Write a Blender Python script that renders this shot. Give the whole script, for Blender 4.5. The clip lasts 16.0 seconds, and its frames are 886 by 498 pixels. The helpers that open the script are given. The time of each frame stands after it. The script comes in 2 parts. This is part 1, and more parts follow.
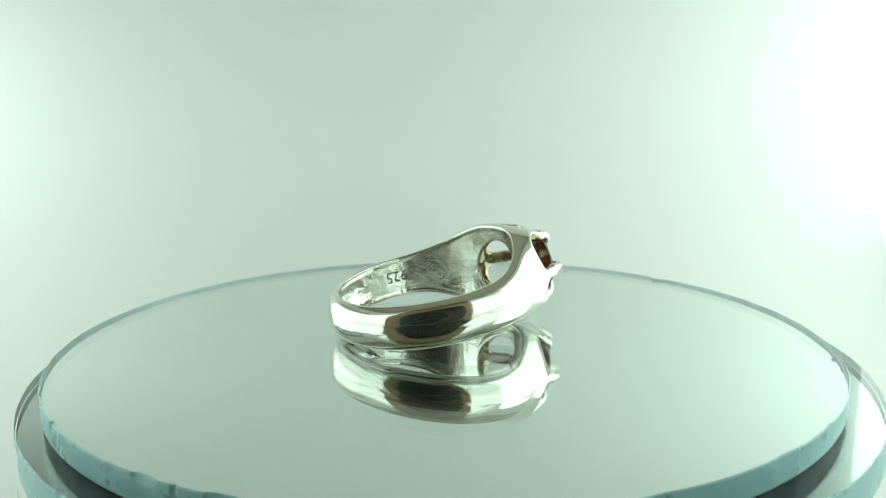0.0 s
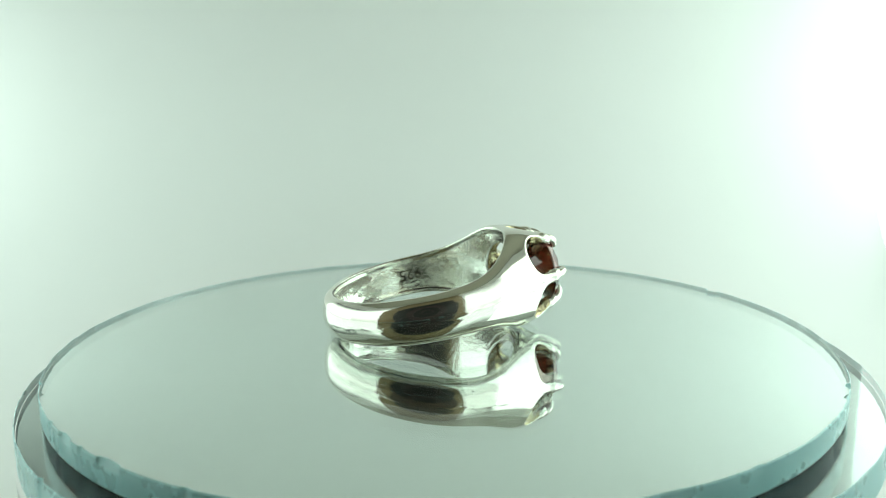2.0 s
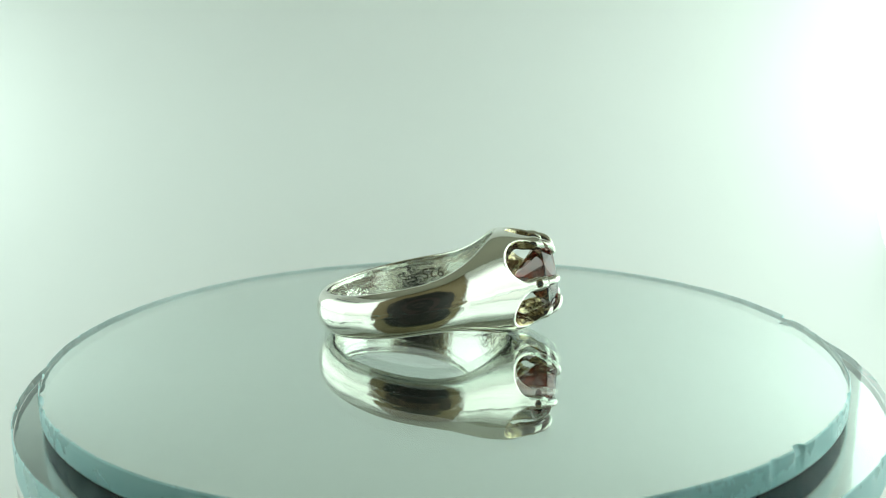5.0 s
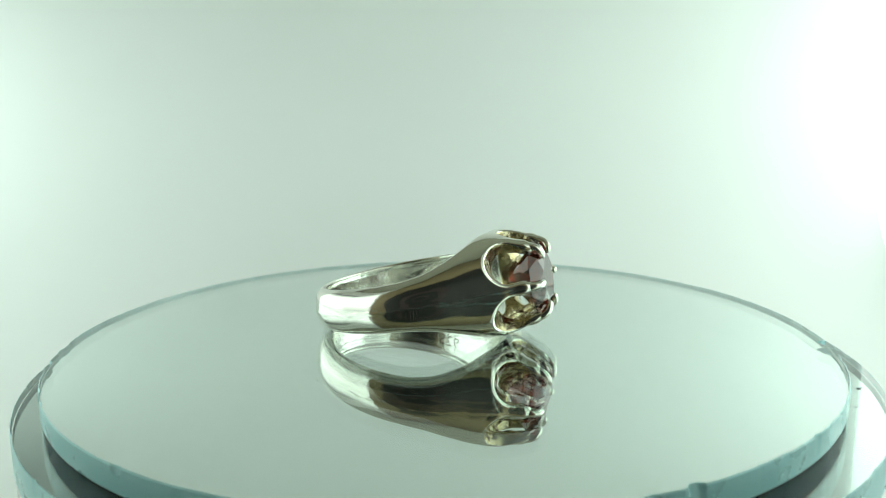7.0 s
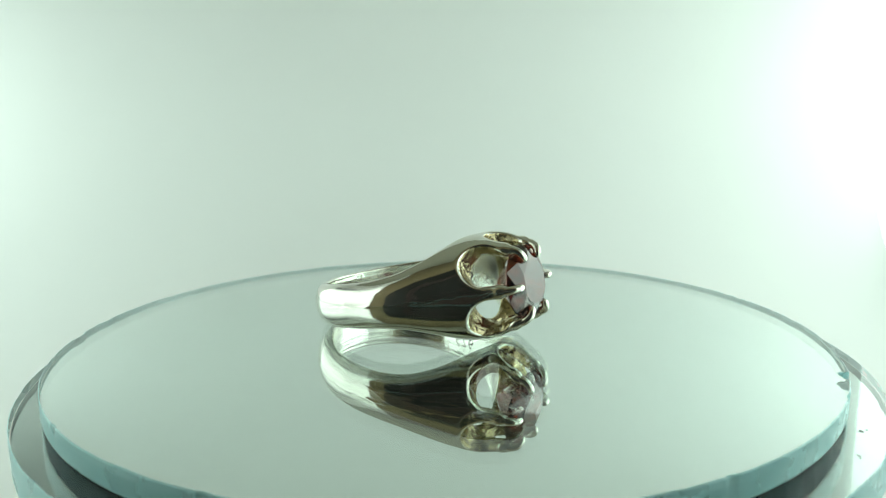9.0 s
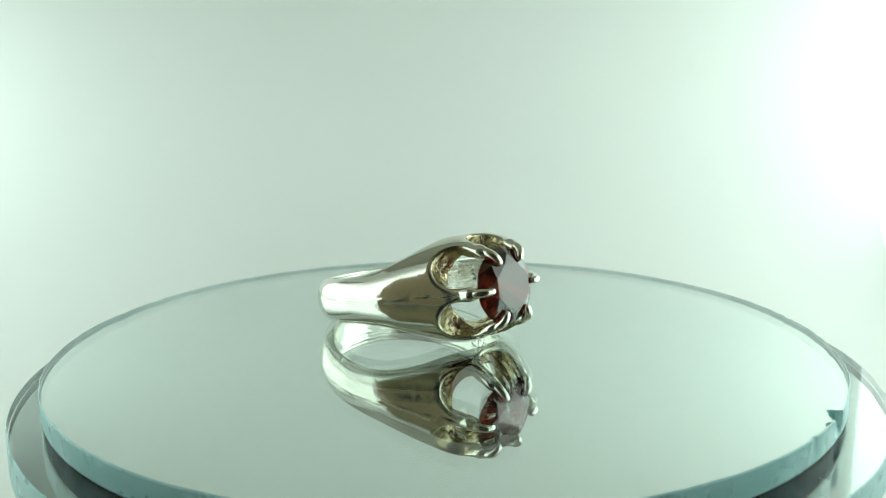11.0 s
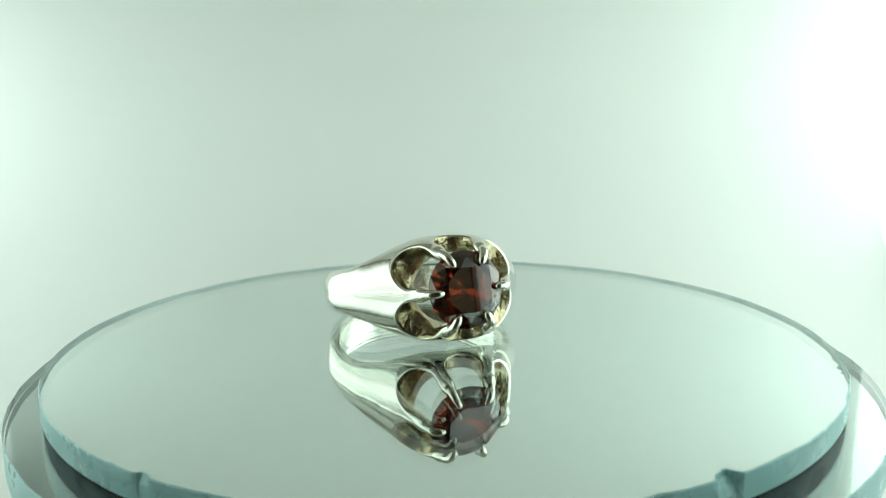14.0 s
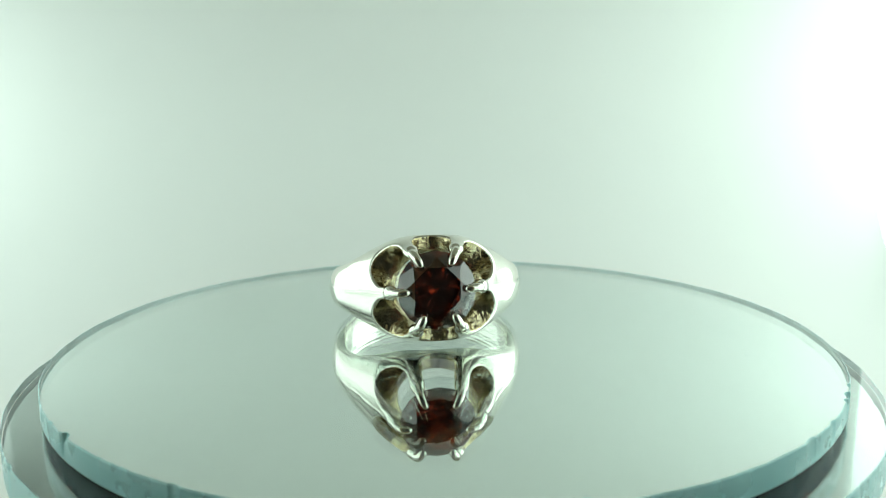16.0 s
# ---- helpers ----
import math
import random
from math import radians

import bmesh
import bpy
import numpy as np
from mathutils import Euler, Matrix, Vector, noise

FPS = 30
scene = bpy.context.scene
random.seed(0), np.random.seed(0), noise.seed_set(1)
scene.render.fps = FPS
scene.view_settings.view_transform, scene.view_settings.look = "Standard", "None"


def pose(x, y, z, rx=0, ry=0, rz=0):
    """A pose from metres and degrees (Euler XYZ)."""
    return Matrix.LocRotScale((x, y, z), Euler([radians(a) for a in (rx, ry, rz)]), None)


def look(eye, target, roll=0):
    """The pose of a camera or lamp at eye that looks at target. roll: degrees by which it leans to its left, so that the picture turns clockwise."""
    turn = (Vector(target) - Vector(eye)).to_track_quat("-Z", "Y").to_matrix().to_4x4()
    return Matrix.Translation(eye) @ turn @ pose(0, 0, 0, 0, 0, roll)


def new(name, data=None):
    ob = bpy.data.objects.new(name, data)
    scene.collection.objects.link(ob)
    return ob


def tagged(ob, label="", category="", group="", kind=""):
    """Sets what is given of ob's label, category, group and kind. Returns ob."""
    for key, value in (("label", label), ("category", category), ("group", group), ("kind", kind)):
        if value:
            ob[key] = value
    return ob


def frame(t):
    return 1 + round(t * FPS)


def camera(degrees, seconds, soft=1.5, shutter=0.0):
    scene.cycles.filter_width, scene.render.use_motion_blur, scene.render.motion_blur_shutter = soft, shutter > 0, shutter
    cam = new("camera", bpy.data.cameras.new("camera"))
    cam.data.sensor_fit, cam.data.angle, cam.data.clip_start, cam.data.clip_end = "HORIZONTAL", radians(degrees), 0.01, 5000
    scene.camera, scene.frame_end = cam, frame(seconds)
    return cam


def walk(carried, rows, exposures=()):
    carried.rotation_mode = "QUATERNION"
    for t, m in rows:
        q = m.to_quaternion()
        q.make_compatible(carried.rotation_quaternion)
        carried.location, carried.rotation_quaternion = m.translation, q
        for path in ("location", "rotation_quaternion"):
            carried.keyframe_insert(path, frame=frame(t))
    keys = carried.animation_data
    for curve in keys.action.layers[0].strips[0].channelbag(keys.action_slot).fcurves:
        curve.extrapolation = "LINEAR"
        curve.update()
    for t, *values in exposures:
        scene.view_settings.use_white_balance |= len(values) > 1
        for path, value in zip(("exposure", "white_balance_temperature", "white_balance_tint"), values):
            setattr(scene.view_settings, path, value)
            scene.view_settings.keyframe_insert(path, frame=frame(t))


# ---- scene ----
# The unit of all lengths below is the millimetre; MM turns it into metres.
MM = 0.001
EYE = (-0.344, -68.285, 18.711)
PAN, TILT, ROLL = 0.0050, 0.1561, -0.526
SPIN = -7.11                       # degrees a second, clockwise from above
DISC_R, GLASS = 38.0, 1.95         # upper mirror: radius and thickness

cam = camera(69.6, 16.0, soft=1.0)
aim = [EYE[0] + math.sin(PAN) * math.cos(TILT), EYE[1] + math.cos(PAN) * math.cos(TILT), EYE[2] - math.sin(TILT)]
still = look([v * MM for v in EYE], [v * MM for v in aim], ROLL)
cam.data.dof.use_dof, cam.data.dof.focus_distance, cam.data.dof.aperture_fstop = True, 0.060, 56.0
walk(cam, [(0.0, still), (16.0, still)], exposures=[(0.0, 0.0), (16.0, 0.0)])

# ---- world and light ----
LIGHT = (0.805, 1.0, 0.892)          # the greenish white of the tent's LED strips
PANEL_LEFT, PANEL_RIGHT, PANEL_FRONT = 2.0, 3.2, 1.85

world = bpy.data.worlds.new("room")
scene.world = world
world.use_nodes = True
world.node_tree.nodes["Background"].inputs[0].default_value = (0.10, 0.085, 0.06, 1)
world.node_tree.nodes["Background"].inputs[1].default_value = 0.6


# ---- materials ----
def material(name, colour, rough=0.5, metal=0.0, ior=1.45, transmission=0.0):
    m = bpy.data.materials.new(name)
    m.use_nodes = True
    b = m.node_tree.nodes["Principled BSDF"]
    b.inputs["Base Color"].default_value = (*colour, 1)
    b.inputs["Roughness"].default_value = rough
    b.inputs["Metallic"].default_value = metal
    b.inputs["IOR"].default_value = ior
    b.inputs["Transmission Weight"].default_value = transmission
    return m


def add_noise(m, target, scale, low, high, detail=4.0, coords="Object", distortion=0.0):
    """Noise that drives one socket of the surface between two values or colours."""
    n, l = m.node_tree.nodes, m.node_tree.links
    b = n["Principled BSDF"]
    tc, tex, ramp = n.new("ShaderNodeTexCoord"), n.new("ShaderNodeTexNoise"), n.new("ShaderNodeValToRGB")
    tex.inputs["Scale"].default_value, tex.inputs["Detail"].default_value = scale, detail
    tex.inputs["Distortion"].default_value = distortion
    pair = [v if isinstance(v, tuple) else (v, v, v) for v in (low, high)]
    ramp.color_ramp.elements[0].position, ramp.color_ramp.elements[1].position = 0.35, 0.65
    ramp.color_ramp.elements[0].color, ramp.color_ramp.elements[1].color = (*pair[0], 1), (*pair[1], 1)
    l.new(tc.outputs[coords], tex.inputs["Vector"])
    l.new(tex.outputs["Fac"], ramp.inputs["Fac"])
    l.new(ramp.outputs["Color"], b.inputs[target])
    return m


def add_bump(m, scales, strength, distance):
    """Relief from noise at several scales."""
    n, l = m.node_tree.nodes, m.node_tree.links
    b, tc, last = n["Principled BSDF"], n.new("ShaderNodeTexCoord"), None
    for scale, weight in scales:
        tex, bump = n.new("ShaderNodeTexNoise"), n.new("ShaderNodeBump")
        tex.inputs["Scale"].default_value, tex.inputs["Detail"].default_value = scale, 3
        bump.inputs["Strength"].default_value, bump.inputs["Distance"].default_value = strength * weight, distance
        l.new(tc.outputs["Object"], tex.inputs["Vector"])
        l.new(tex.outputs["Fac"], bump.inputs["Height"])
        if last:
            l.new(last.outputs["Normal"], bump.inputs["Normal"])
        last = bump
    l.new(last.outputs["Normal"], b.inputs["Normal"])
    return m


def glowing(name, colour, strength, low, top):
    """A lit diffuser with a falloff painted into its emission: brightest in a middle band, weaker towards its upper and
    lower edge.
    """
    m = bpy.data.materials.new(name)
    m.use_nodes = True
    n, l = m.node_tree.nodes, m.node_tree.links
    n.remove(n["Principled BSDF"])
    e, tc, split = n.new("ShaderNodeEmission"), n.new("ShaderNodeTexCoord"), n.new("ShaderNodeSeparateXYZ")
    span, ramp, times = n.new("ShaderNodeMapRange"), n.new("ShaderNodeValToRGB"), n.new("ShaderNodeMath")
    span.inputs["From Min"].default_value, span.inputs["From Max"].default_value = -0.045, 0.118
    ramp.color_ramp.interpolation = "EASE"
    # hand-set falloff over the height, which softens the panel's reflections
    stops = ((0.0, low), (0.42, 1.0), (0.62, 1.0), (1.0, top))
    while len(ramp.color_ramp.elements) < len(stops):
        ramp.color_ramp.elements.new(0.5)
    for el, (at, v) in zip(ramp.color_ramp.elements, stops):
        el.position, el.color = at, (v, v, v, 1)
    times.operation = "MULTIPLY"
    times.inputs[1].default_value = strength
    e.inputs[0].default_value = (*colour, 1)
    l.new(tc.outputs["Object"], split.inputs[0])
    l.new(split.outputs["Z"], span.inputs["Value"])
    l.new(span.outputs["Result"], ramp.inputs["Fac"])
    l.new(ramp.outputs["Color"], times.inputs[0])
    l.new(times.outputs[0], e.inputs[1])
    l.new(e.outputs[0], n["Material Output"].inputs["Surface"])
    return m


SILVER = material("polished silver", (0.80, 0.77, 0.695), 0.06, 1.0)
add_noise(SILVER, "Roughness", 320.0, 0.05, 0.12)
add_bump(SILVER, ((150.0, 1.0), (420.0, 0.4), (1500.0, 0.12)), 0.15, 0.0004)
# rough cast relief; the dark reflections of gem and camera are in the colour
CAST_DARK = material("cast silver with dark reflections", (0.46, 0.39, 0.25), 0.2, 1.0)
add_bump(CAST_DARK, ((420.0, 1.0), (1300.0, 0.5)), 0.8, 0.0006)
add_noise(CAST_DARK, "Base Color", 600.0, (0.36, 0.29, 0.15), (0.62, 0.54, 0.36), 2.0)
INNER = material("worn silver", (0.86, 0.85, 0.78), 0.17, 1.0)
add_bump(INNER, ((260.0, 0.8), (1100.0, 0.6), (2600.0, 0.25)), 0.3, 0.0004)
add_noise(INNER, "Roughness", 500.0, 0.1, 0.24)
EDGE = material("ground glass edge", (0.50, 0.90, 0.93), 0.3, 0.0, 1.5, 0.3)
add_noise(EDGE, "Roughness", 300.0, 0.22, 0.38)
add_bump(EDGE, ((500.0, 1.0),), 0.12, 0.0003)
# colour of the dim room that the silver reflects around the camera
FRONT = material("brown room stand-in", (0.22, 0.17, 0.095), 0.8)
# darker metal that sets the digits off from the wall
STRUCK = material("dark struck digits", (0.12, 0.11, 0.085), 0.45, 1.0)
DUST = material("grey speck", (0.22, 0.24, 0.23), 0.6)
GARNET = material("garnet", (0.135, 0.015, 0.0052), 0.0, 0.0, 2.0, 1.0)
CLEAR = material("clear glass", (0.955, 0.985, 0.965), 0.0, 0.0, 1.5, 1.0)
MIRROR = material("mirror silvering", (0.81, 0.86, 0.85), 0.0, 1.0)
DULL = material("dull silvering", (0.42, 0.47, 0.455), 0.05, 1.0)
BACKING = material("mirror backing paint", (0.035, 0.04, 0.035), 0.45)
TENT = material("white tent sheet", (0.72, 0.73, 0.72), 0.75)
# ceiling out of view, coloured dark to stand for the dim room above
ROOF = material("dim grey roof", (0.30, 0.29, 0.235), 0.85)
add_noise(TENT, "Base Color", 9.0, (0.79, 0.80, 0.79), (0.815, 0.825, 0.815))
WHITE = material("white plastic", (0.80, 0.80, 0.79), 0.35)
RIM = material("dark brown rim", (0.032, 0.02, 0.019), 0.35)
BLACK = material("black case", (0.006, 0.006, 0.006), 0.6)
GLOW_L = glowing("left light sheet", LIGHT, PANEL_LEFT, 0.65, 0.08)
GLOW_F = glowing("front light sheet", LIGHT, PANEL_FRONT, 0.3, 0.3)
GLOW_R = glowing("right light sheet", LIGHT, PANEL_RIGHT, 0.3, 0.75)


# ---- mesh helpers ----
def mesh_from(name, verts, faces, smooth=True):
    me = bpy.data.meshes.new(name)
    me.from_pydata((np.asarray(verts, float) * MM).tolist(), [], [list(map(int, f)) for f in faces])
    me.update()
    if smooth:
        me.polygons.foreach_set("use_smooth", [True] * len(me.polygons))
    return me


def placed(name, me, mat, parent=None, label=""):
    ob = new(name, me)
    me.materials.append(mat)
    if parent:
        ob.parent = parent
    return tagged(ob, label) if label else ob


def lathe(profile, steps=192):
    """A closed solid of revolution from (radius, height) pairs, from axis to axis."""
    verts, faces = [], []
    ring_ids = []
    for r, z in profile:
        if r < 1e-6:
            ring_ids.append([len(verts)])
            verts.append((0, 0, z))
            continue
        ids = []
        for i in range(steps):
            a = 2 * math.pi * i / steps
            ids.append(len(verts))
            verts.append((r * math.cos(a), r * math.sin(a), z))
        ring_ids.append(ids)
    for lo, hi in zip(ring_ids, ring_ids[1:]):
        for i in range(steps):
            j = (i + 1) % steps
            if len(lo) == 1:
                faces.append((lo[0], hi[j], hi[i]))
            elif len(hi) == 1:
                faces.append((lo[i], lo[j], hi[0]))
            else:
                faces.append((lo[i], lo[j], hi[j], hi[i]))
    return verts, faces


def sharp(me, degrees=35):
    """Keep edges sharper than this angle crisp."""
    bm = bmesh.new()
    bm.from_mesh(me)
    bmesh.ops.recalc_face_normals(bm, faces=bm.faces)
    for e in bm.edges:
        e.smooth = not (len(e.link_faces) == 2 and e.calc_face_angle() > radians(degrees))
    for f in bm.faces:
        if abs(f.normal.z) > 0.999:
            f.smooth = False
    bm.to_mesh(me)
    bm.free()
    return me


def surface(f, lo, hi, step):
    """A mesh of the zero surface of f(x, y, z), negative inside, by a dual grid whose points are then drawn onto the surface."""
    axes = [np.arange(a, b + step, step) for a, b in zip(lo, hi)]
    grid = np.meshgrid(*axes, indexing="ij")
    v = f(*grid)
    s = v < 0
    n = [len(a) - 1 for a in axes]
    total, count = np.zeros((*n, 3)), np.zeros(n)
    corner = lambda a, c: a[c[0]:c[0] + n[0], c[1]:c[1] + n[1], c[2]:c[2] + n[2]]
    for axis in range(3):
        for c1 in (0, 1):
            for c2 in (0, 1):
                a = [0, 0, 0]
                a[(axis + 1) % 3], a[(axis + 2) % 3] = c1, c2
                b = list(a)
                b[axis] = 1
                va, vb = corner(v, a), corner(v, b)
                cross = corner(s, a) != corner(s, b)
                w = np.where(cross, va / np.where(cross, va - vb, 1), 0)
                for k in range(3):
                    total[..., k] += np.where(cross, a[k] + (w if k == axis else 0), 0)
                count += cross
    used = count > 0
    index = np.full(n, -1)
    index[used] = np.arange(used.sum())
    cells = np.argwhere(used)
    points = np.array(lo) + step * (cells + total[used] / count[used][:, None])
    quads = []
    for axis in range(3):
        b, c = (axis + 1) % 3, (axis + 2) % 3
        a0 = [slice(1, -1)] * 3
        a0[axis] = slice(0, -1)
        a1 = [slice(1, -1)] * 3
        a1[axis] = slice(1, None)
        s0, s1 = s[tuple(a0)], s[tuple(a1)]
        at = np.argwhere(s0 != s1)
        flip = s0[s0 != s1]
        at = at + np.array([0 if k == axis else 1 for k in range(3)])
        def cell(db, dc):
            q = at.copy()
            q[:, b] += db
            q[:, c] += dc
            return index[q[:, 0], q[:, 1], q[:, 2]]
        q = np.stack([cell(-1, -1), cell(0, -1), cell(0, 0), cell(-1, 0)], 1)
        q[~flip] = q[~flip][:, ::-1]
        quads.append(q)
    for _ in range(4):
        d = f(*points.T)
        e = 0.02
        g = np.stack([f(*(points + e * u).T) - f(*(points - e * u).T) for u in np.eye(3)], 1) / (2 * e)
        move = (d / np.maximum((g * g).sum(1), 0.05))[:, None] * g
        points -= np.clip(move, -0.6 * step, 0.6 * step)
    return points, np.concatenate(quads)


# ---- the light tent ----
def sheet(name, outline, z0, z1, mat, thick, label):
    """An upright sheet with thickness along a line of (x, y) points."""
    verts, faces = [], []
    k = len(outline)
    for side in (0, 1):
        for z in (z0, z1):
            for i, (x, y) in enumerate(outline):
                xa, ya = outline[max(i - 1, 0)]
                xb, yb = outline[min(i + 1, k - 1)]
                d = math.hypot(xb - xa, yb - ya)
                verts.append((x - side * thick * (yb - ya) / d, y + side * thick * (xb - xa) / d, z))
    for i in range(k - 1):
        faces += [(i, i + 1, k + i + 1, k + i), (3 * k + i, 3 * k + i + 1, 2 * k + i + 1, 2 * k + i),
                  (k + i, k + i + 1, 3 * k + i + 1, 3 * k + i), (2 * k + i, 2 * k + i + 1, i + 1, i)]
    faces += [(0, k, 3 * k, 2 * k), (2 * k - 1, k - 1, 3 * k - 1, 4 * k - 1)]
    return placed(name, sharp(mesh_from(name, verts, faces)), mat, label=label)


FLOOR_Z, ROOF_Z, BACK_Y, FRONT_Y = -45.0, 190.0, 165.0, -80.0
LEFT_X, RIGHT_X = -172.0, 166.0
COVE = 60.0


def bend(p, q, r, n):
    """Points on a smooth bend from p to r that leans towards q."""
    t = np.linspace(0, 1, n)[:, None]
    p, q, r = (np.array(v, float) for v in (p, q, r))
    return [tuple(v) for v in (1 - t) ** 2 * p + 2 * t * (1 - t) * q + t * t * r]


def cove_sheet(name, line, mat, thick):
    """A bent sheet that runs down into the floor in a smooth hollow curve."""
    levels = [(COVE * (1 - math.cos(a)), FLOOR_Z + COVE * (1 - math.sin(a))) for a in np.linspace(math.pi / 2, 0, 14)]
    levels = [(COVE - BACK_Y + FRONT_Y + 2, FLOOR_Z)] + [(COVE - r, z) for r, z in levels] + [(0.0, ROOF_Z)]
    line = np.array(line)
    d = np.gradient(line, axis=0)
    d /= np.hypot(*d.T)[:, None]
    inward = np.stack([-d[:, 1], d[:, 0]], 1)
    verts, faces, k, n = [], [], len(line), len(levels)
    for side in (0, 1):
        for inset, z in levels:
            for p, u in zip(line, inward):
                q = p + u * (COVE - inset if z < FLOOR_Z + COVE else 0)
                verts.append((q[0], q[1] + side * thick, z - (side * thick if z < FLOOR_Z + 5 else 0)))
    for side in (0, 1):
        for j in range(n - 1):
            for i in range(k - 1):
                o = side * k * n
                faces.append((o + j * k + i, o + j * k + i + 1, o + (j + 1) * k + i + 1, o + (j + 1) * k + i))
    o = k * n
    for i in range(k - 1):
        for j in (0, n - 1):
            faces.append((j * k + i, j * k + i + 1, o + j * k + i + 1, o + j * k + i))
    for j in range(n - 1):
        for i in (0, k - 1):
            faces.append((j * k + i, (j + 1) * k + i, o + (j + 1) * k + i, o + j * k + i))
    return placed(name, sharp(mesh_from(name, verts, faces)), mat)


def tent():
    # backdrop: a sheet across the back, curving forward into the floor
    arc = [(x, BACK_Y) for x in np.linspace(RIGHT_X, LEFT_X, 60)]
    ob = cove_sheet("backdrop", arc, TENT, 1.5)
    tagged(ob, "smooth white sheet backdrop of the light tent", "backdrop", kind="structure")
    right = bend((66, FRONT_Y), (RIGHT_X, FRONT_Y + 5), (RIGHT_X, -20), 12) + [(RIGHT_X, BACK_Y - 1)]
    left = [(LEFT_X, BACK_Y - 1), (LEFT_X, -25)] + bend((LEFT_X, -25), (LEFT_X, FRONT_Y + 8), (-86, FRONT_Y), 12)[1:]
    for nm, line, mat in (("wall_left", left, GLOW_L), ("wall_right", right, GLOW_R)):
        ob = sheet(nm, line, FLOOR_Z, ROOF_Z, TENT, 1.5, "")
        tagged(ob, "white sheet side wall of the photo tent", "side wall", kind="structure")
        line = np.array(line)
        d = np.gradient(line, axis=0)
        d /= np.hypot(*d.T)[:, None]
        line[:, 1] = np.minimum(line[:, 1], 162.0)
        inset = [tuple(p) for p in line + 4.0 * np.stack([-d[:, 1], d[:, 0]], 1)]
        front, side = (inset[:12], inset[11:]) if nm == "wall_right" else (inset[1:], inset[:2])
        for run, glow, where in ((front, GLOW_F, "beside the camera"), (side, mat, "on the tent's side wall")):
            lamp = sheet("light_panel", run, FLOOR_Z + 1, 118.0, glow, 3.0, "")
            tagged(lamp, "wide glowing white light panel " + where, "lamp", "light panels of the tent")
    # added wall behind the view: gives the silver its brown reflections
    ob = sheet("wall_front", [(-85, FRONT_Y - 1), (65, FRONT_Y - 1)], FLOOR_Z, ROOF_Z, FRONT, 1.5, "")
    tagged(ob, "brown stand-in for the dim room before the tent", "front wall", kind="structure")
    for nm, z in (("floor", FLOOR_Z), ("ceiling", ROOF_Z)):
        t = -3.0 if z < 0 else 3.0
        x, y0, y1 = 182, FRONT_Y - 4, BACK_Y + 4
        z -= 1.6 if z < 0 else 0
        v = [(-x, y0, z), (x, y0, z), (x, y1, z), (-x, y1, z)]
        v += [(a, b, c + t) for a, b, c in v]
        f = [(0, 1, 2, 3), (4, 5, 6, 7), (0, 1, 5, 4), (1, 2, 6, 5), (2, 3, 7, 6), (3, 0, 4, 7)]
        # the ceiling is an added dark sheet that dims the light from overhead
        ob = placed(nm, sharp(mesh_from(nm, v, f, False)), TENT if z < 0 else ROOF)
        tagged(ob, "plain unseen sheet " + nm + " of the photo tent", nm, kind="structure")


def film_camera():
    """The dark body behind the lens, which the silver mirrors."""
    base = new("video_camera")
    cx, cy, cz = EYE
    v, f = [], []
    k = 40
    for y, g in ((-3.5, 0.94), (-5.0, 1.0), (-9.0, 1.0)):
        for i in range(k):
            a = 2 * math.pi * i / k
            c, d = math.cos(a), math.sin(a)
            v.append((cx + 47 * g * math.copysign(abs(c) ** 0.9, c), cy + y, cz + 2 + 47 * g * math.copysign(abs(d) ** 0.9, d)))
    for j in (0, 1):
        for i in range(k):
            f.append((j * k + i, j * k + (i + 1) % k, (j + 1) * k + (i + 1) % k, (j + 1) * k + i))
    f += [tuple(range(k)), tuple(range(2 * k, 3 * k))]
    placed("body", sharp(mesh_from("body", v, f)), BLACK, base)
    for nm, r0, r1, y in (("lens_ring", 17.0, 24.0, -2.6), ("lens_rim", 6.0, 7.5, -2.8)):
        v, f = [], []
        for r, yy in ((r0, -3.6), (r0, y), (r1, y), (r1, -3.6)):
            for i in range(k):
                a = 2 * math.pi * i / k
                v.append((cx + r * math.cos(a), cy + yy, cz + r * math.sin(a)))
        for j in range(4):
            for i in range(k):
                f.append((j * k + i, j * k + (i + 1) % k, ((j + 1) % 4) * k + (i + 1) % k, ((j + 1) % 4) * k + i))
        placed(nm, sharp(mesh_from(nm, v, f)), RIM, base)
    return tagged(base, "black camera body facing the ring", "camera")


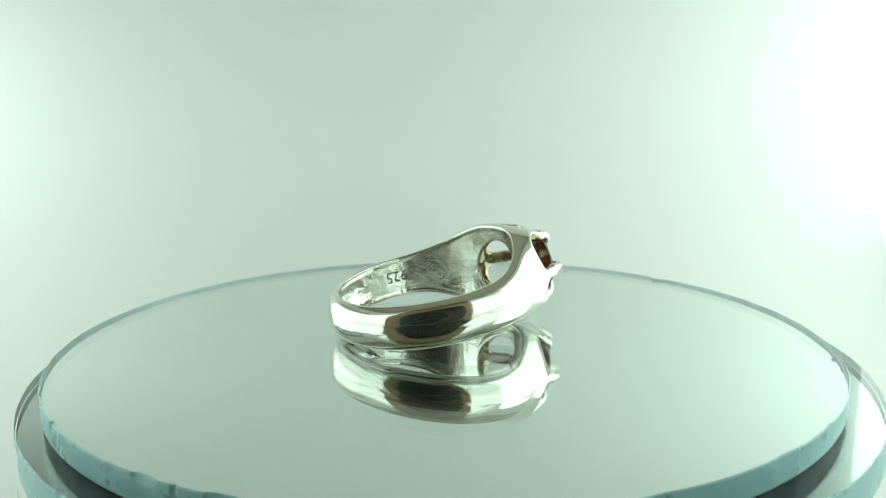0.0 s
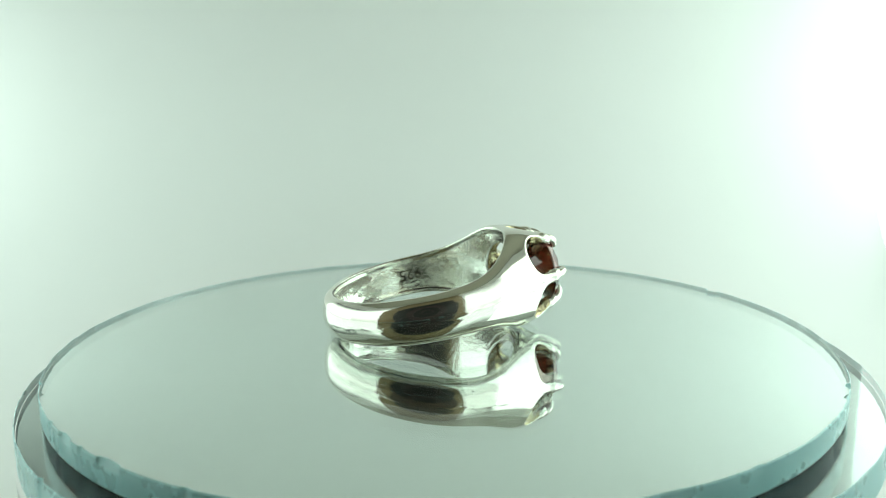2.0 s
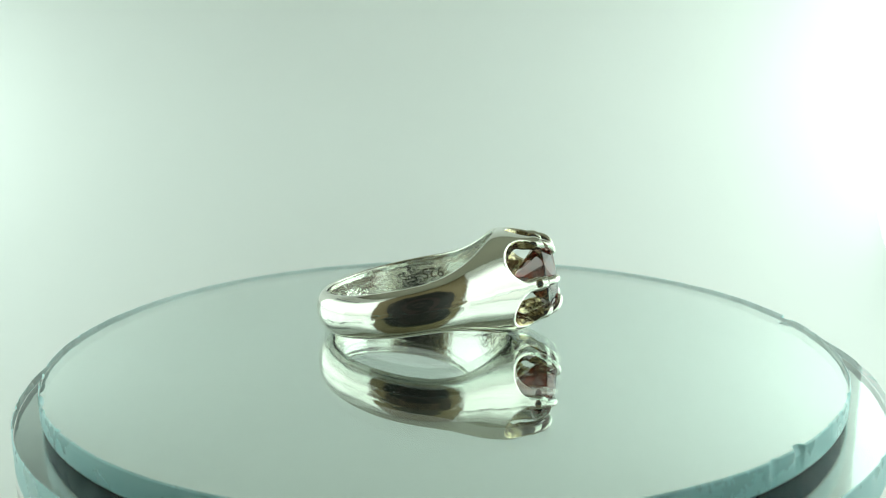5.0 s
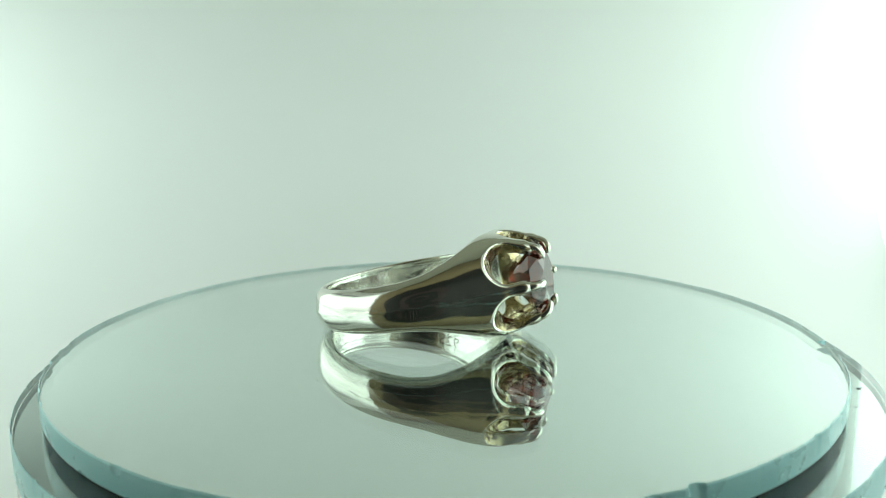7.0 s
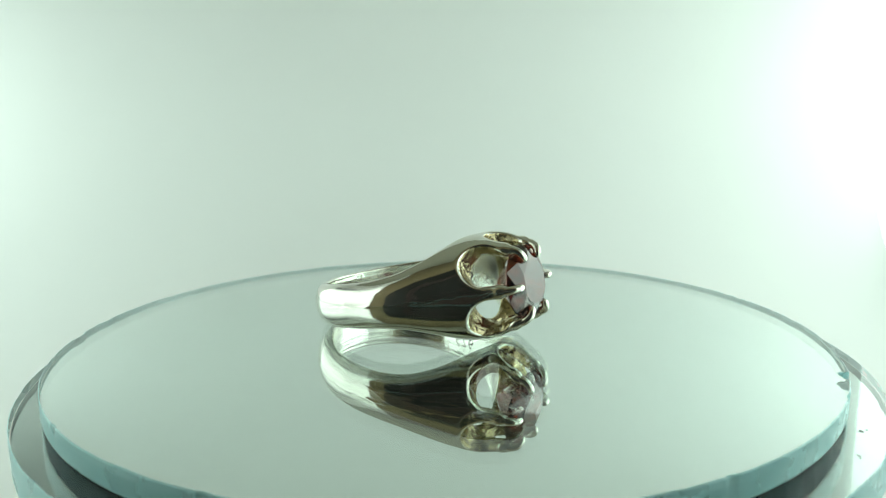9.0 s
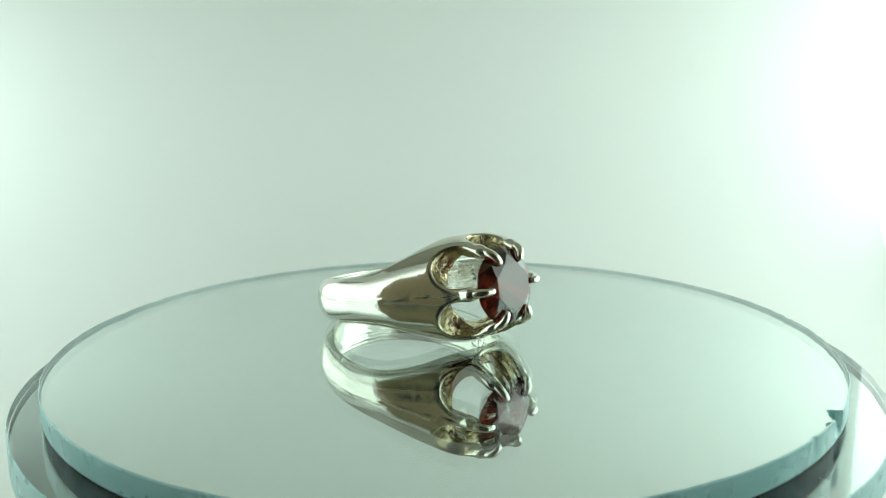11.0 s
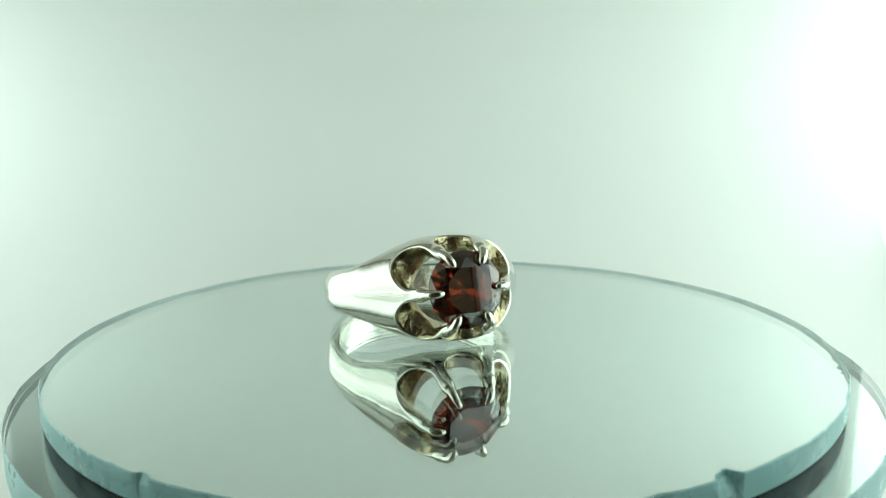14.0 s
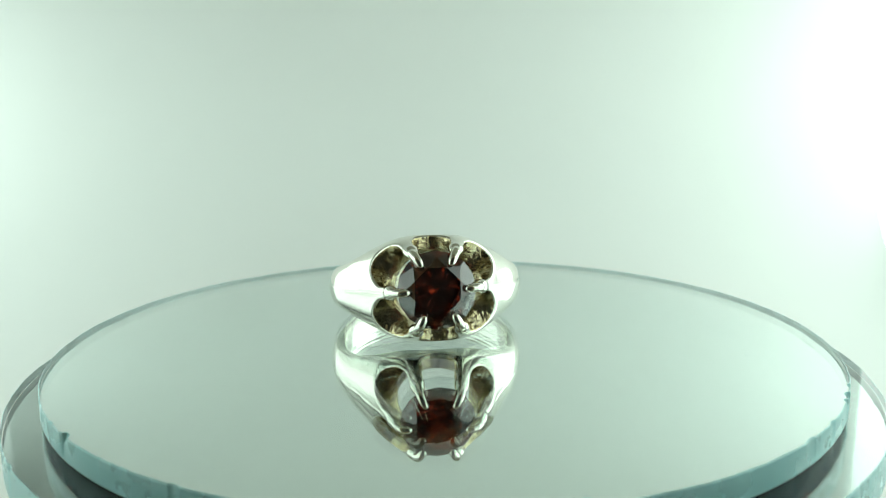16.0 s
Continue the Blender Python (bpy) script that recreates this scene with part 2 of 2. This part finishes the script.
# ---- turntable and mirrors ----
def mirror_disc(name, radius, thick, z_top, centre, label, chips, seed, silver):
    """A second-surface mirror: clear glass, silvering inside its lower face, a ground edge with chips, dark paint below."""
    base = new(name)
    off = np.array([*centre, 0])
    z_low = z_top - thick
    # the rim is ground, with shells broken out of its upper arris
    rng = np.random.RandomState(seed)
    steps = 1440
    ang = np.arange(steps) * 360.0 / steps
    bite = 0.03 * np.abs(np.convolve(rng.normal(size=steps + 30), np.hanning(31) / 3, "valid"))
    for a, size, deep in chips + [(rng.uniform(0, 360), rng.uniform(0.3, 1.1), rng.uniform(0.04, 0.14)) for _ in range(24)]:
        d = (ang - a + 180) % 360 - 180
        bite += deep * np.clip(1 - (d / size) ** 2, 0, 1) ** 0.5 * (0.95 + 0.1 * rng.rand(steps))
    bite = np.minimum(bite, 0.9)
    loops = ((radius - 1.1, 0.0, 0.0), (radius - 0.07, 0.0, 1.0), (radius, -0.07, 1.0), (radius + 0.01, -0.5, 0.45), (radius, -thick + 0.2, 0.0), (radius - 0.06, -thick + 0.06, 0.0))
    v, f = [(0, 0, z_top)], []
    for r, z, much in loops:
        for i in range(steps):
            rr = r - much * bite[i]
            zz = z_top + z - (0.45 * bite[i] if z < 0 and much else 0)
            v.append((rr * math.cos(radians(ang[i])), rr * math.sin(radians(ang[i])), zz))
    v.append((0, 0, z_low + 0.06))
    n, last = len(loops), len(v) - 1
    for i in range(steps):
        k = (i + 1) % steps
        f.append((0, 1 + i, 1 + k))
        for j in range(n - 1):
            f.append((1 + j * steps + i, 1 + (j + 1) * steps + i, 1 + (j + 1) * steps + k, 1 + j * steps + k))
        f.append((1 + (n - 1) * steps + i, last, 1 + (n - 1) * steps + k))
    me = mesh_from("glass", np.array(v) + off, f, False)
    placed("glass", me, CLEAR, base, "clear glass with a chipped pale teal ground edge")
    me.materials.append(EDGE)
    for i in range(steps):
        for j in range(1, n - 1):
            me.polygons[i * (n + 1) + 1 + j].material_index = 1
    r = radius - 0.14
    v, f = lathe([(0, z_low + 0.20), (r, z_low + 0.20), (r, z_low + 0.12), (0, z_low + 0.12)], 192)
    placed("silvering", sharp(mesh_from("silvering", np.array(v) + off, f)), silver, base, "reflecting silver layer")
    v, f = lathe([(0, z_low + 0.05), (radius - 0.15, z_low + 0.05), (radius - 0.15, z_low), (0, z_low)], 192)
    placed("backing", sharp(mesh_from("backing", np.array(v) + off, f)), BACKING, base, "dark painted backing")
    return tagged(base, label, "mirror")


def speck(owner, x, y, size, z=0.0):
    """A grain of dust stuck to the glass."""
    bm = bmesh.new()
    bmesh.ops.create_icosphere(bm, subdivisions=1, radius=size * MM)
    rng = random.Random(int(1000 * abs(x)))
    for v in bm.verts:
        v.co *= rng.uniform(0.75, 1.25)
        v.co = Vector((v.co.x * 1.6 + x * MM, v.co.y * 0.8 + y * MM, v.co.z * 0.5 + (z + 0.3 * size) * MM))
    me = bpy.data.meshes.new("speck")
    bm.to_mesh(me)
    bm.free()
    placed("speck", me, DUST, owner, "dark grain of dust")


def turned(x, y, t):
    """Where a point of the turntable at (x, y) at t seconds lies at the start."""
    a = radians(-SPIN * t)
    return x * math.cos(a) - y * math.sin(a), x * math.sin(a) + y * math.cos(a)


LOW_R, LOW_GLASS = 40.4, 3.0


def turntable():
    base = new("turntable")
    z = -GLASS - LOW_GLASS
    v, f = lathe([(0, z), (39.4, z), (40.0, z - 0.6), (40.0, z - 8), (39.4, z - 9), (0, z - 9)], 192)
    placed("platter", sharp(mesh_from("platter", v, f)), WHITE, base)
    v, f = lathe([(0, z - 9), (30, z - 9), (38, z - 14), (40, FLOOR_Z), (0, FLOOR_Z)], 128)
    placed("foot", sharp(mesh_from("foot", v, f)), WHITE, base)
    return tagged(base, "round white plastic turntable under two mirrors", "turntable")


# ---- the ring ----
RI = 9.2                           # radius of the finger hole
LIP = 0.13                         # depth of the hole's wall below its raised rims
TWIST = 2.5                        # degrees by which the setting is turned in its band


def smax(a, b, k):
    h = np.maximum(k - np.abs(a - b), 0) / k
    return np.maximum(a, b) + h * h * k / 4


def smin(a, b, k):
    return -smax(-a, -b, k)


ANGLES = [0, 14, 20, 28, 36, 45, 60, 75, 90, 120, 150, 180]
WIDTHS = [5.25, 5.22, 5.05, 4.7, 4.25, 3.7, 2.85, 2.45, 2.35, 2.25, 2.2, 2.2]
OUTERS = [14.6, 14.5, 13.7, 12.42, 11.55, 11.0, 10.72, 10.68, 10.66, 10.65, 10.65, 10.65]
DOMES = [4.0, 3.9, 3.5, 2.7, 2.0, 1.5, 1.1, 0.92, 0.85, 0.8, 0.78, 0.78]
POWERS = [4.2, 4.0, 3.8, 3.4, 3.0, 2.6, 2.3, 2.2, 2.2, 2.2, 2.2, 2.2]


def glide(table, a):
    """Smooth reading of a table over the angle from the gem."""
    s = np.linspace(0, 180, 181)
    fine = np.interp(s, ANGLES, table)
    padded = np.concatenate([fine[9:0:-1], fine, fine[-2:-11:-1]])
    kernel = np.hanning(21)[1:-1]
    return np.interp(a, s, np.convolve(padded, kernel / kernel.sum(), "valid"))


CUP_X = [8.0, 9.5, 11.0, 12.3, 13.8, 16.0]
CUP_Y = [3.4, 3.8, 4.7, 4.4, 3.2, 2.6]
CUP_Z = [3.2, 3.4, 4.0, 3.95, 3.2, 2.6]


def cup(x):
    """Half width and half height of the hollow under the gem."""
    s = np.linspace(6, 17, 221)
    kernel = np.hanning(25)
    out = []
    for t in (CUP_Y, CUP_Z):
        fine = np.convolve(np.pad(np.interp(s, CUP_X, t), 12, "edge"), kernel / kernel.sum(), "valid")
        out.append(np.interp(x, s, fine))
    return out


ROOT = ((11.9, 4.35, 0.55), (13.1, 4.18, 0.5), (13.85, 3.95, 0.38))


def band_body(x, y, z, shell=False):
    r = np.hypot(x, y)
    a = np.degrees(np.abs(np.arctan2(y, x)))
    w, ro = glide(WIDTHS, a), glide(OUTERS, a)
    u = np.abs(z) / w
    wander = 0.05 * np.sin(0.31 * a * np.sign(y)) + 0.04 * np.sin(0.83 * a + 1.0)
    seam = (0.034 + 0.014 * np.sin(0.57 * a)) * np.exp(-((z - wander) / 0.1) ** 2)
    dome = ro - glide(DOMES, a) * np.minimum(u, 1.2) ** glide(POWERS, a) + seam
    solid = smax((r - dome) * 0.8, np.abs(z) - w, 0.8)
    if shell:
        return solid
    solid = smax(solid, x - 13.9, 0.35)
    lip = LIP / (1 + np.exp(np.clip((np.abs(z) - w + 0.6) / 0.07, -40, 40)))
    solid = smax(solid, RI + lip - r, 0.3)
    cy, cz = cup(x)
    ec = np.sqrt((y / cy) ** 2 + (z / cz) ** 2) + 1e-6
    cavity = smax((ec - 1) * np.minimum(cy, cz), 4.0 - x, 0.4)
    solid = smax(solid, -cavity, 0.35)
    phi = np.degrees(np.arctan2(z, y)) - TWIST
    rho = np.hypot(y, z)
    for k, back in ((30, 10.1), (90, 10.2), (150, 10.1), (210, 10.1), (270, 10.2), (330, 10.1)):
        d = np.radians((phi - k + 180) % 360 - 180) * rho
        wr = np.clip(0.36 * rho + 0.22, 0.6, 2.4)
        v = np.minimum(x - (back + wr), 0)
        cut = np.where(np.abs(d) < 6, np.hypot(d, v) - wr, 5.0)
        solid = smax(solid, -np.maximum(cut, 2.0 - rho), 0.4)
    # the roots of the six prongs grow out of the arms
    turn = np.radians(phi - 60 * np.round(phi / 60))
    across, aside = rho * np.cos(turn), rho * np.sin(turn)
    for (xa, ra, wa), (xb, rb, wb) in zip(ROOT, ROOT[1:]):
        dx, dr = xb - xa, rb - ra
        t = np.clip(((x - xa) * dx + (across - ra) * dr) / (dx * dx + dr * dr), 0, 1)
        bar = np.sqrt((x - xa - t * dx) ** 2 + (across - ra - t * dr) ** 2 + aside ** 2) - (wa + (wb - wa) * t)
        solid = smin(solid, bar, 0.55)
    return solid


def tube(points, radii, sides=12):
    """A tapered round bar along points, closed with rounded ends."""
    pts = [Vector(p) for p in points]
    verts, faces = [], []
    for i, p in enumerate(pts):
        t = (pts[min(i + 1, len(pts) - 1)] - pts[max(i - 1, 0)]).normalized()
        n = t.cross(Vector((0.31, 0.77, 0.55))).normalized()
        b = t.cross(n)
        for s in range(sides):
            a = 2 * math.pi * s / sides
            verts.append(tuple(p + radii[i] * (math.cos(a) * n + math.sin(a) * b)))
    for i in range(len(pts) - 1):
        for s in range(sides):
            s2 = (s + 1) % sides
            faces.append((i * sides + s, i * sides + s2, (i + 1) * sides + s2, (i + 1) * sides + s))
    faces += [tuple(range(sides))[::-1], tuple(range((len(pts) - 1) * sides, len(pts) * sides))]
    return verts, faces


def bezier(p, n):
    p = np.array(p, float)
    t = np.linspace(0, 1, n)[:, None]
    return (1 - t) ** 3 * p[0] + 3 * (1 - t) ** 2 * t * p[1] + 3 * (1 - t) * t * t * p[2] + t ** 3 * p[3]


GEM_X, GEM_R = 13.62, 3.66


def gem_mesh():
    """A round brilliant cut: table, star, kite and girdle facets above, kites and halves below."""
    pts = []
    for k in range(8):
        a = 2 * math.pi * (k + 0.5) / 8
        pts.append((GEM_X + 1.15, 2.25 * math.cos(a), 2.25 * math.sin(a)))
        a = 2 * math.pi * k / 8
        pts.append((GEM_X + 0.72, 3.06 * math.cos(a), 3.06 * math.sin(a)))
        pts.append((GEM_X - 2.42, 0.95 * math.cos(a), 0.95 * math.sin(a)))
    for k in range(16):
        a = 2 * math.pi * k / 16
        for dx in (0.05, -0.07):
            pts.append((GEM_X + dx, GEM_R * math.cos(a), GEM_R * math.sin(a)))
    pts.append((GEM_X - 3.15, 0, 0))
    bm = bmesh.new()
    for p in pts:
        bm.verts.new([c * MM for c in p])
    bmesh.ops.convex_hull(bm, input=bm.verts)
    bmesh.ops.dissolve_limit(bm, angle_limit=radians(1), verts=bm.verts, edges=bm.edges)
    me = bpy.data.meshes.new("gemstone")
    bm.to_mesh(me)
    bm.free()
    return me


def stamp_mesh(text, start, top):
    """Digits struck into the wall of the finger hole, their tops turned down."""
    curve = bpy.data.curves.new("stamp", "FONT")
    curve.body, curve.size, curve.extrude, curve.resolution_u = text, 1.85, 0.03, 3
    tmp = bpy.data.objects.new("stamp", curve)
    me = bpy.data.meshes.new_from_object(tmp)
    for v in me.vertices:
        u, w, d = v.co
        a, r = radians(start) + u / RI, RI + LIP + 0.02 - 0.03 * (d > 0)
        v.co = Vector((r * math.cos(a), r * math.sin(a), top - w)) * MM
    bpy.data.objects.remove(tmp)
    return me


def ring():
    base = new("ring")
    pts, quads = surface(band_body, (-11.2, -12.6, -5.9), (15.0, 12.6, 5.9), 0.13)
    # tip the ring until the head and the back of the band both touch the glass
    lo, hi = 0.0, 20.0
    for _ in range(40):
        t = (lo + hi) / 2
        zz = -pts[:, 0] * math.sin(radians(-t)) + pts[:, 2] * math.cos(radians(t))
        if zz[pts[:, 0] > 5].min() < zz[pts[:, 0] < -5].min():
            lo = t
        else:
            hi = t
    tip = Matrix.Rotation(radians(-lo), 4, "Y")
    lift = -zz.min() * MM
    inner = Matrix.Translation((0, 0, lift)) @ tip
    body = placed("band", mesh_from("band", pts, quads), SILVER, base, "polished silver band flaring into a pierced cup")
    body.matrix_basis = inner
    body.data.materials.append(CAST_DARK)
    body.data.materials.append(INNER)
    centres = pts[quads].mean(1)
    # faces inside the cup take the silver with its darkness painted in
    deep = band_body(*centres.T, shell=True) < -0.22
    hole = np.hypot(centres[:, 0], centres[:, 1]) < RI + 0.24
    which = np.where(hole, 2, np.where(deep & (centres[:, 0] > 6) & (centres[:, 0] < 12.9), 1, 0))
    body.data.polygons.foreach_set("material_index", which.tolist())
    for k in range(6):
        a = radians(60 * k + TWIST)
        def at(x, rad):
            return (x, rad * math.cos(a), rad * math.sin(a))
        line = bezier([at(13.0, 4.15), at(14.1, 4.1), at(14.95, 3.5), at(14.62, 2.5)], 16)
        radii = [0.5 - 0.12 * i / 13 for i in range(14)] + [0.33, 0.2]
        v, f = tube(line, radii)
        pr = placed("prong", mesh_from("prong", v, f), SILVER, base)
        pr.matrix_basis = inner
    st = placed("stamp", stamp_mesh("925", 77.0, 0.75), STRUCK, base, "small struck hallmark digits")
    st.matrix_basis = inner
    g = placed("gemstone", gem_mesh(), GARNET, base, "faceted dark red round gemstone")
    g.matrix_basis = inner
    return tagged(base, "silver ring with a dark red gemstone lying on a mirror", "ring")


RING_AT, RING_TURN = (-2.04, 2.49), -84.15       # place and heading at 16 s


tent()
upper = mirror_disc("mirror_disc", DISC_R, GLASS, 0.0, (0.0, 0.0), "small round glass mirror with a chipped teal edge", [(34.8, 1.5, 0.62), (35.4, 0.6, 0.25), (-118.0, 1.6, 0.2), (-109.0, 2.0, 0.25), (-18.7, 0.8, 0.3), (-137.0, 0.4, 0.2), (77.6, 0.9, 0.3), (75.5, 0.5, 0.2), (81.0, 0.6, 0.15)], 1, MIRROR)
lower = mirror_disc("mirror_disc", LOW_R, LOW_GLASS, -GLASS - 0.004, (0.52, 0.30), "larger round glass mirror under the small one", [], 2, DULL)
table = turntable()
jewel = ring()
for x, y, t, size in ((30.2, -0.4, 12.5, 0.09), (-19.7, -7.6, 12.5, 0.07), (-19.2, -9.3, 12.5, 0.06)):
    speck(upper, *turned(x, y, t), size)
for x, y, size in ((33.1, -20.7, 0.13), (33.6, -20.4, 0.07), (30.9, -25.0, 0.07)):
    speck(lower, *turned(x, y, 8.0), size, -GLASS - 0.004)
film_camera()


def motions():
    """Everything on the turntable turns with it."""
    times = [0.5 * k for k in range(33)]
    for thing in (upper, lower, table):
        walk(thing, [(t, pose(0, 0, 0, 0, 0, SPIN * t)) for t in times])
    rows = []
    for t in times:
        a = radians(SPIN * (t - 16.0))
        x, y = RING_AT
        rows.append((t, pose((x * math.cos(a) - y * math.sin(a)) * MM, (x * math.sin(a) + y * math.cos(a)) * MM, 0, 0, 0, RING_TURN + SPIN * (t - 16.0))))
    walk(jewel, rows)


motions()
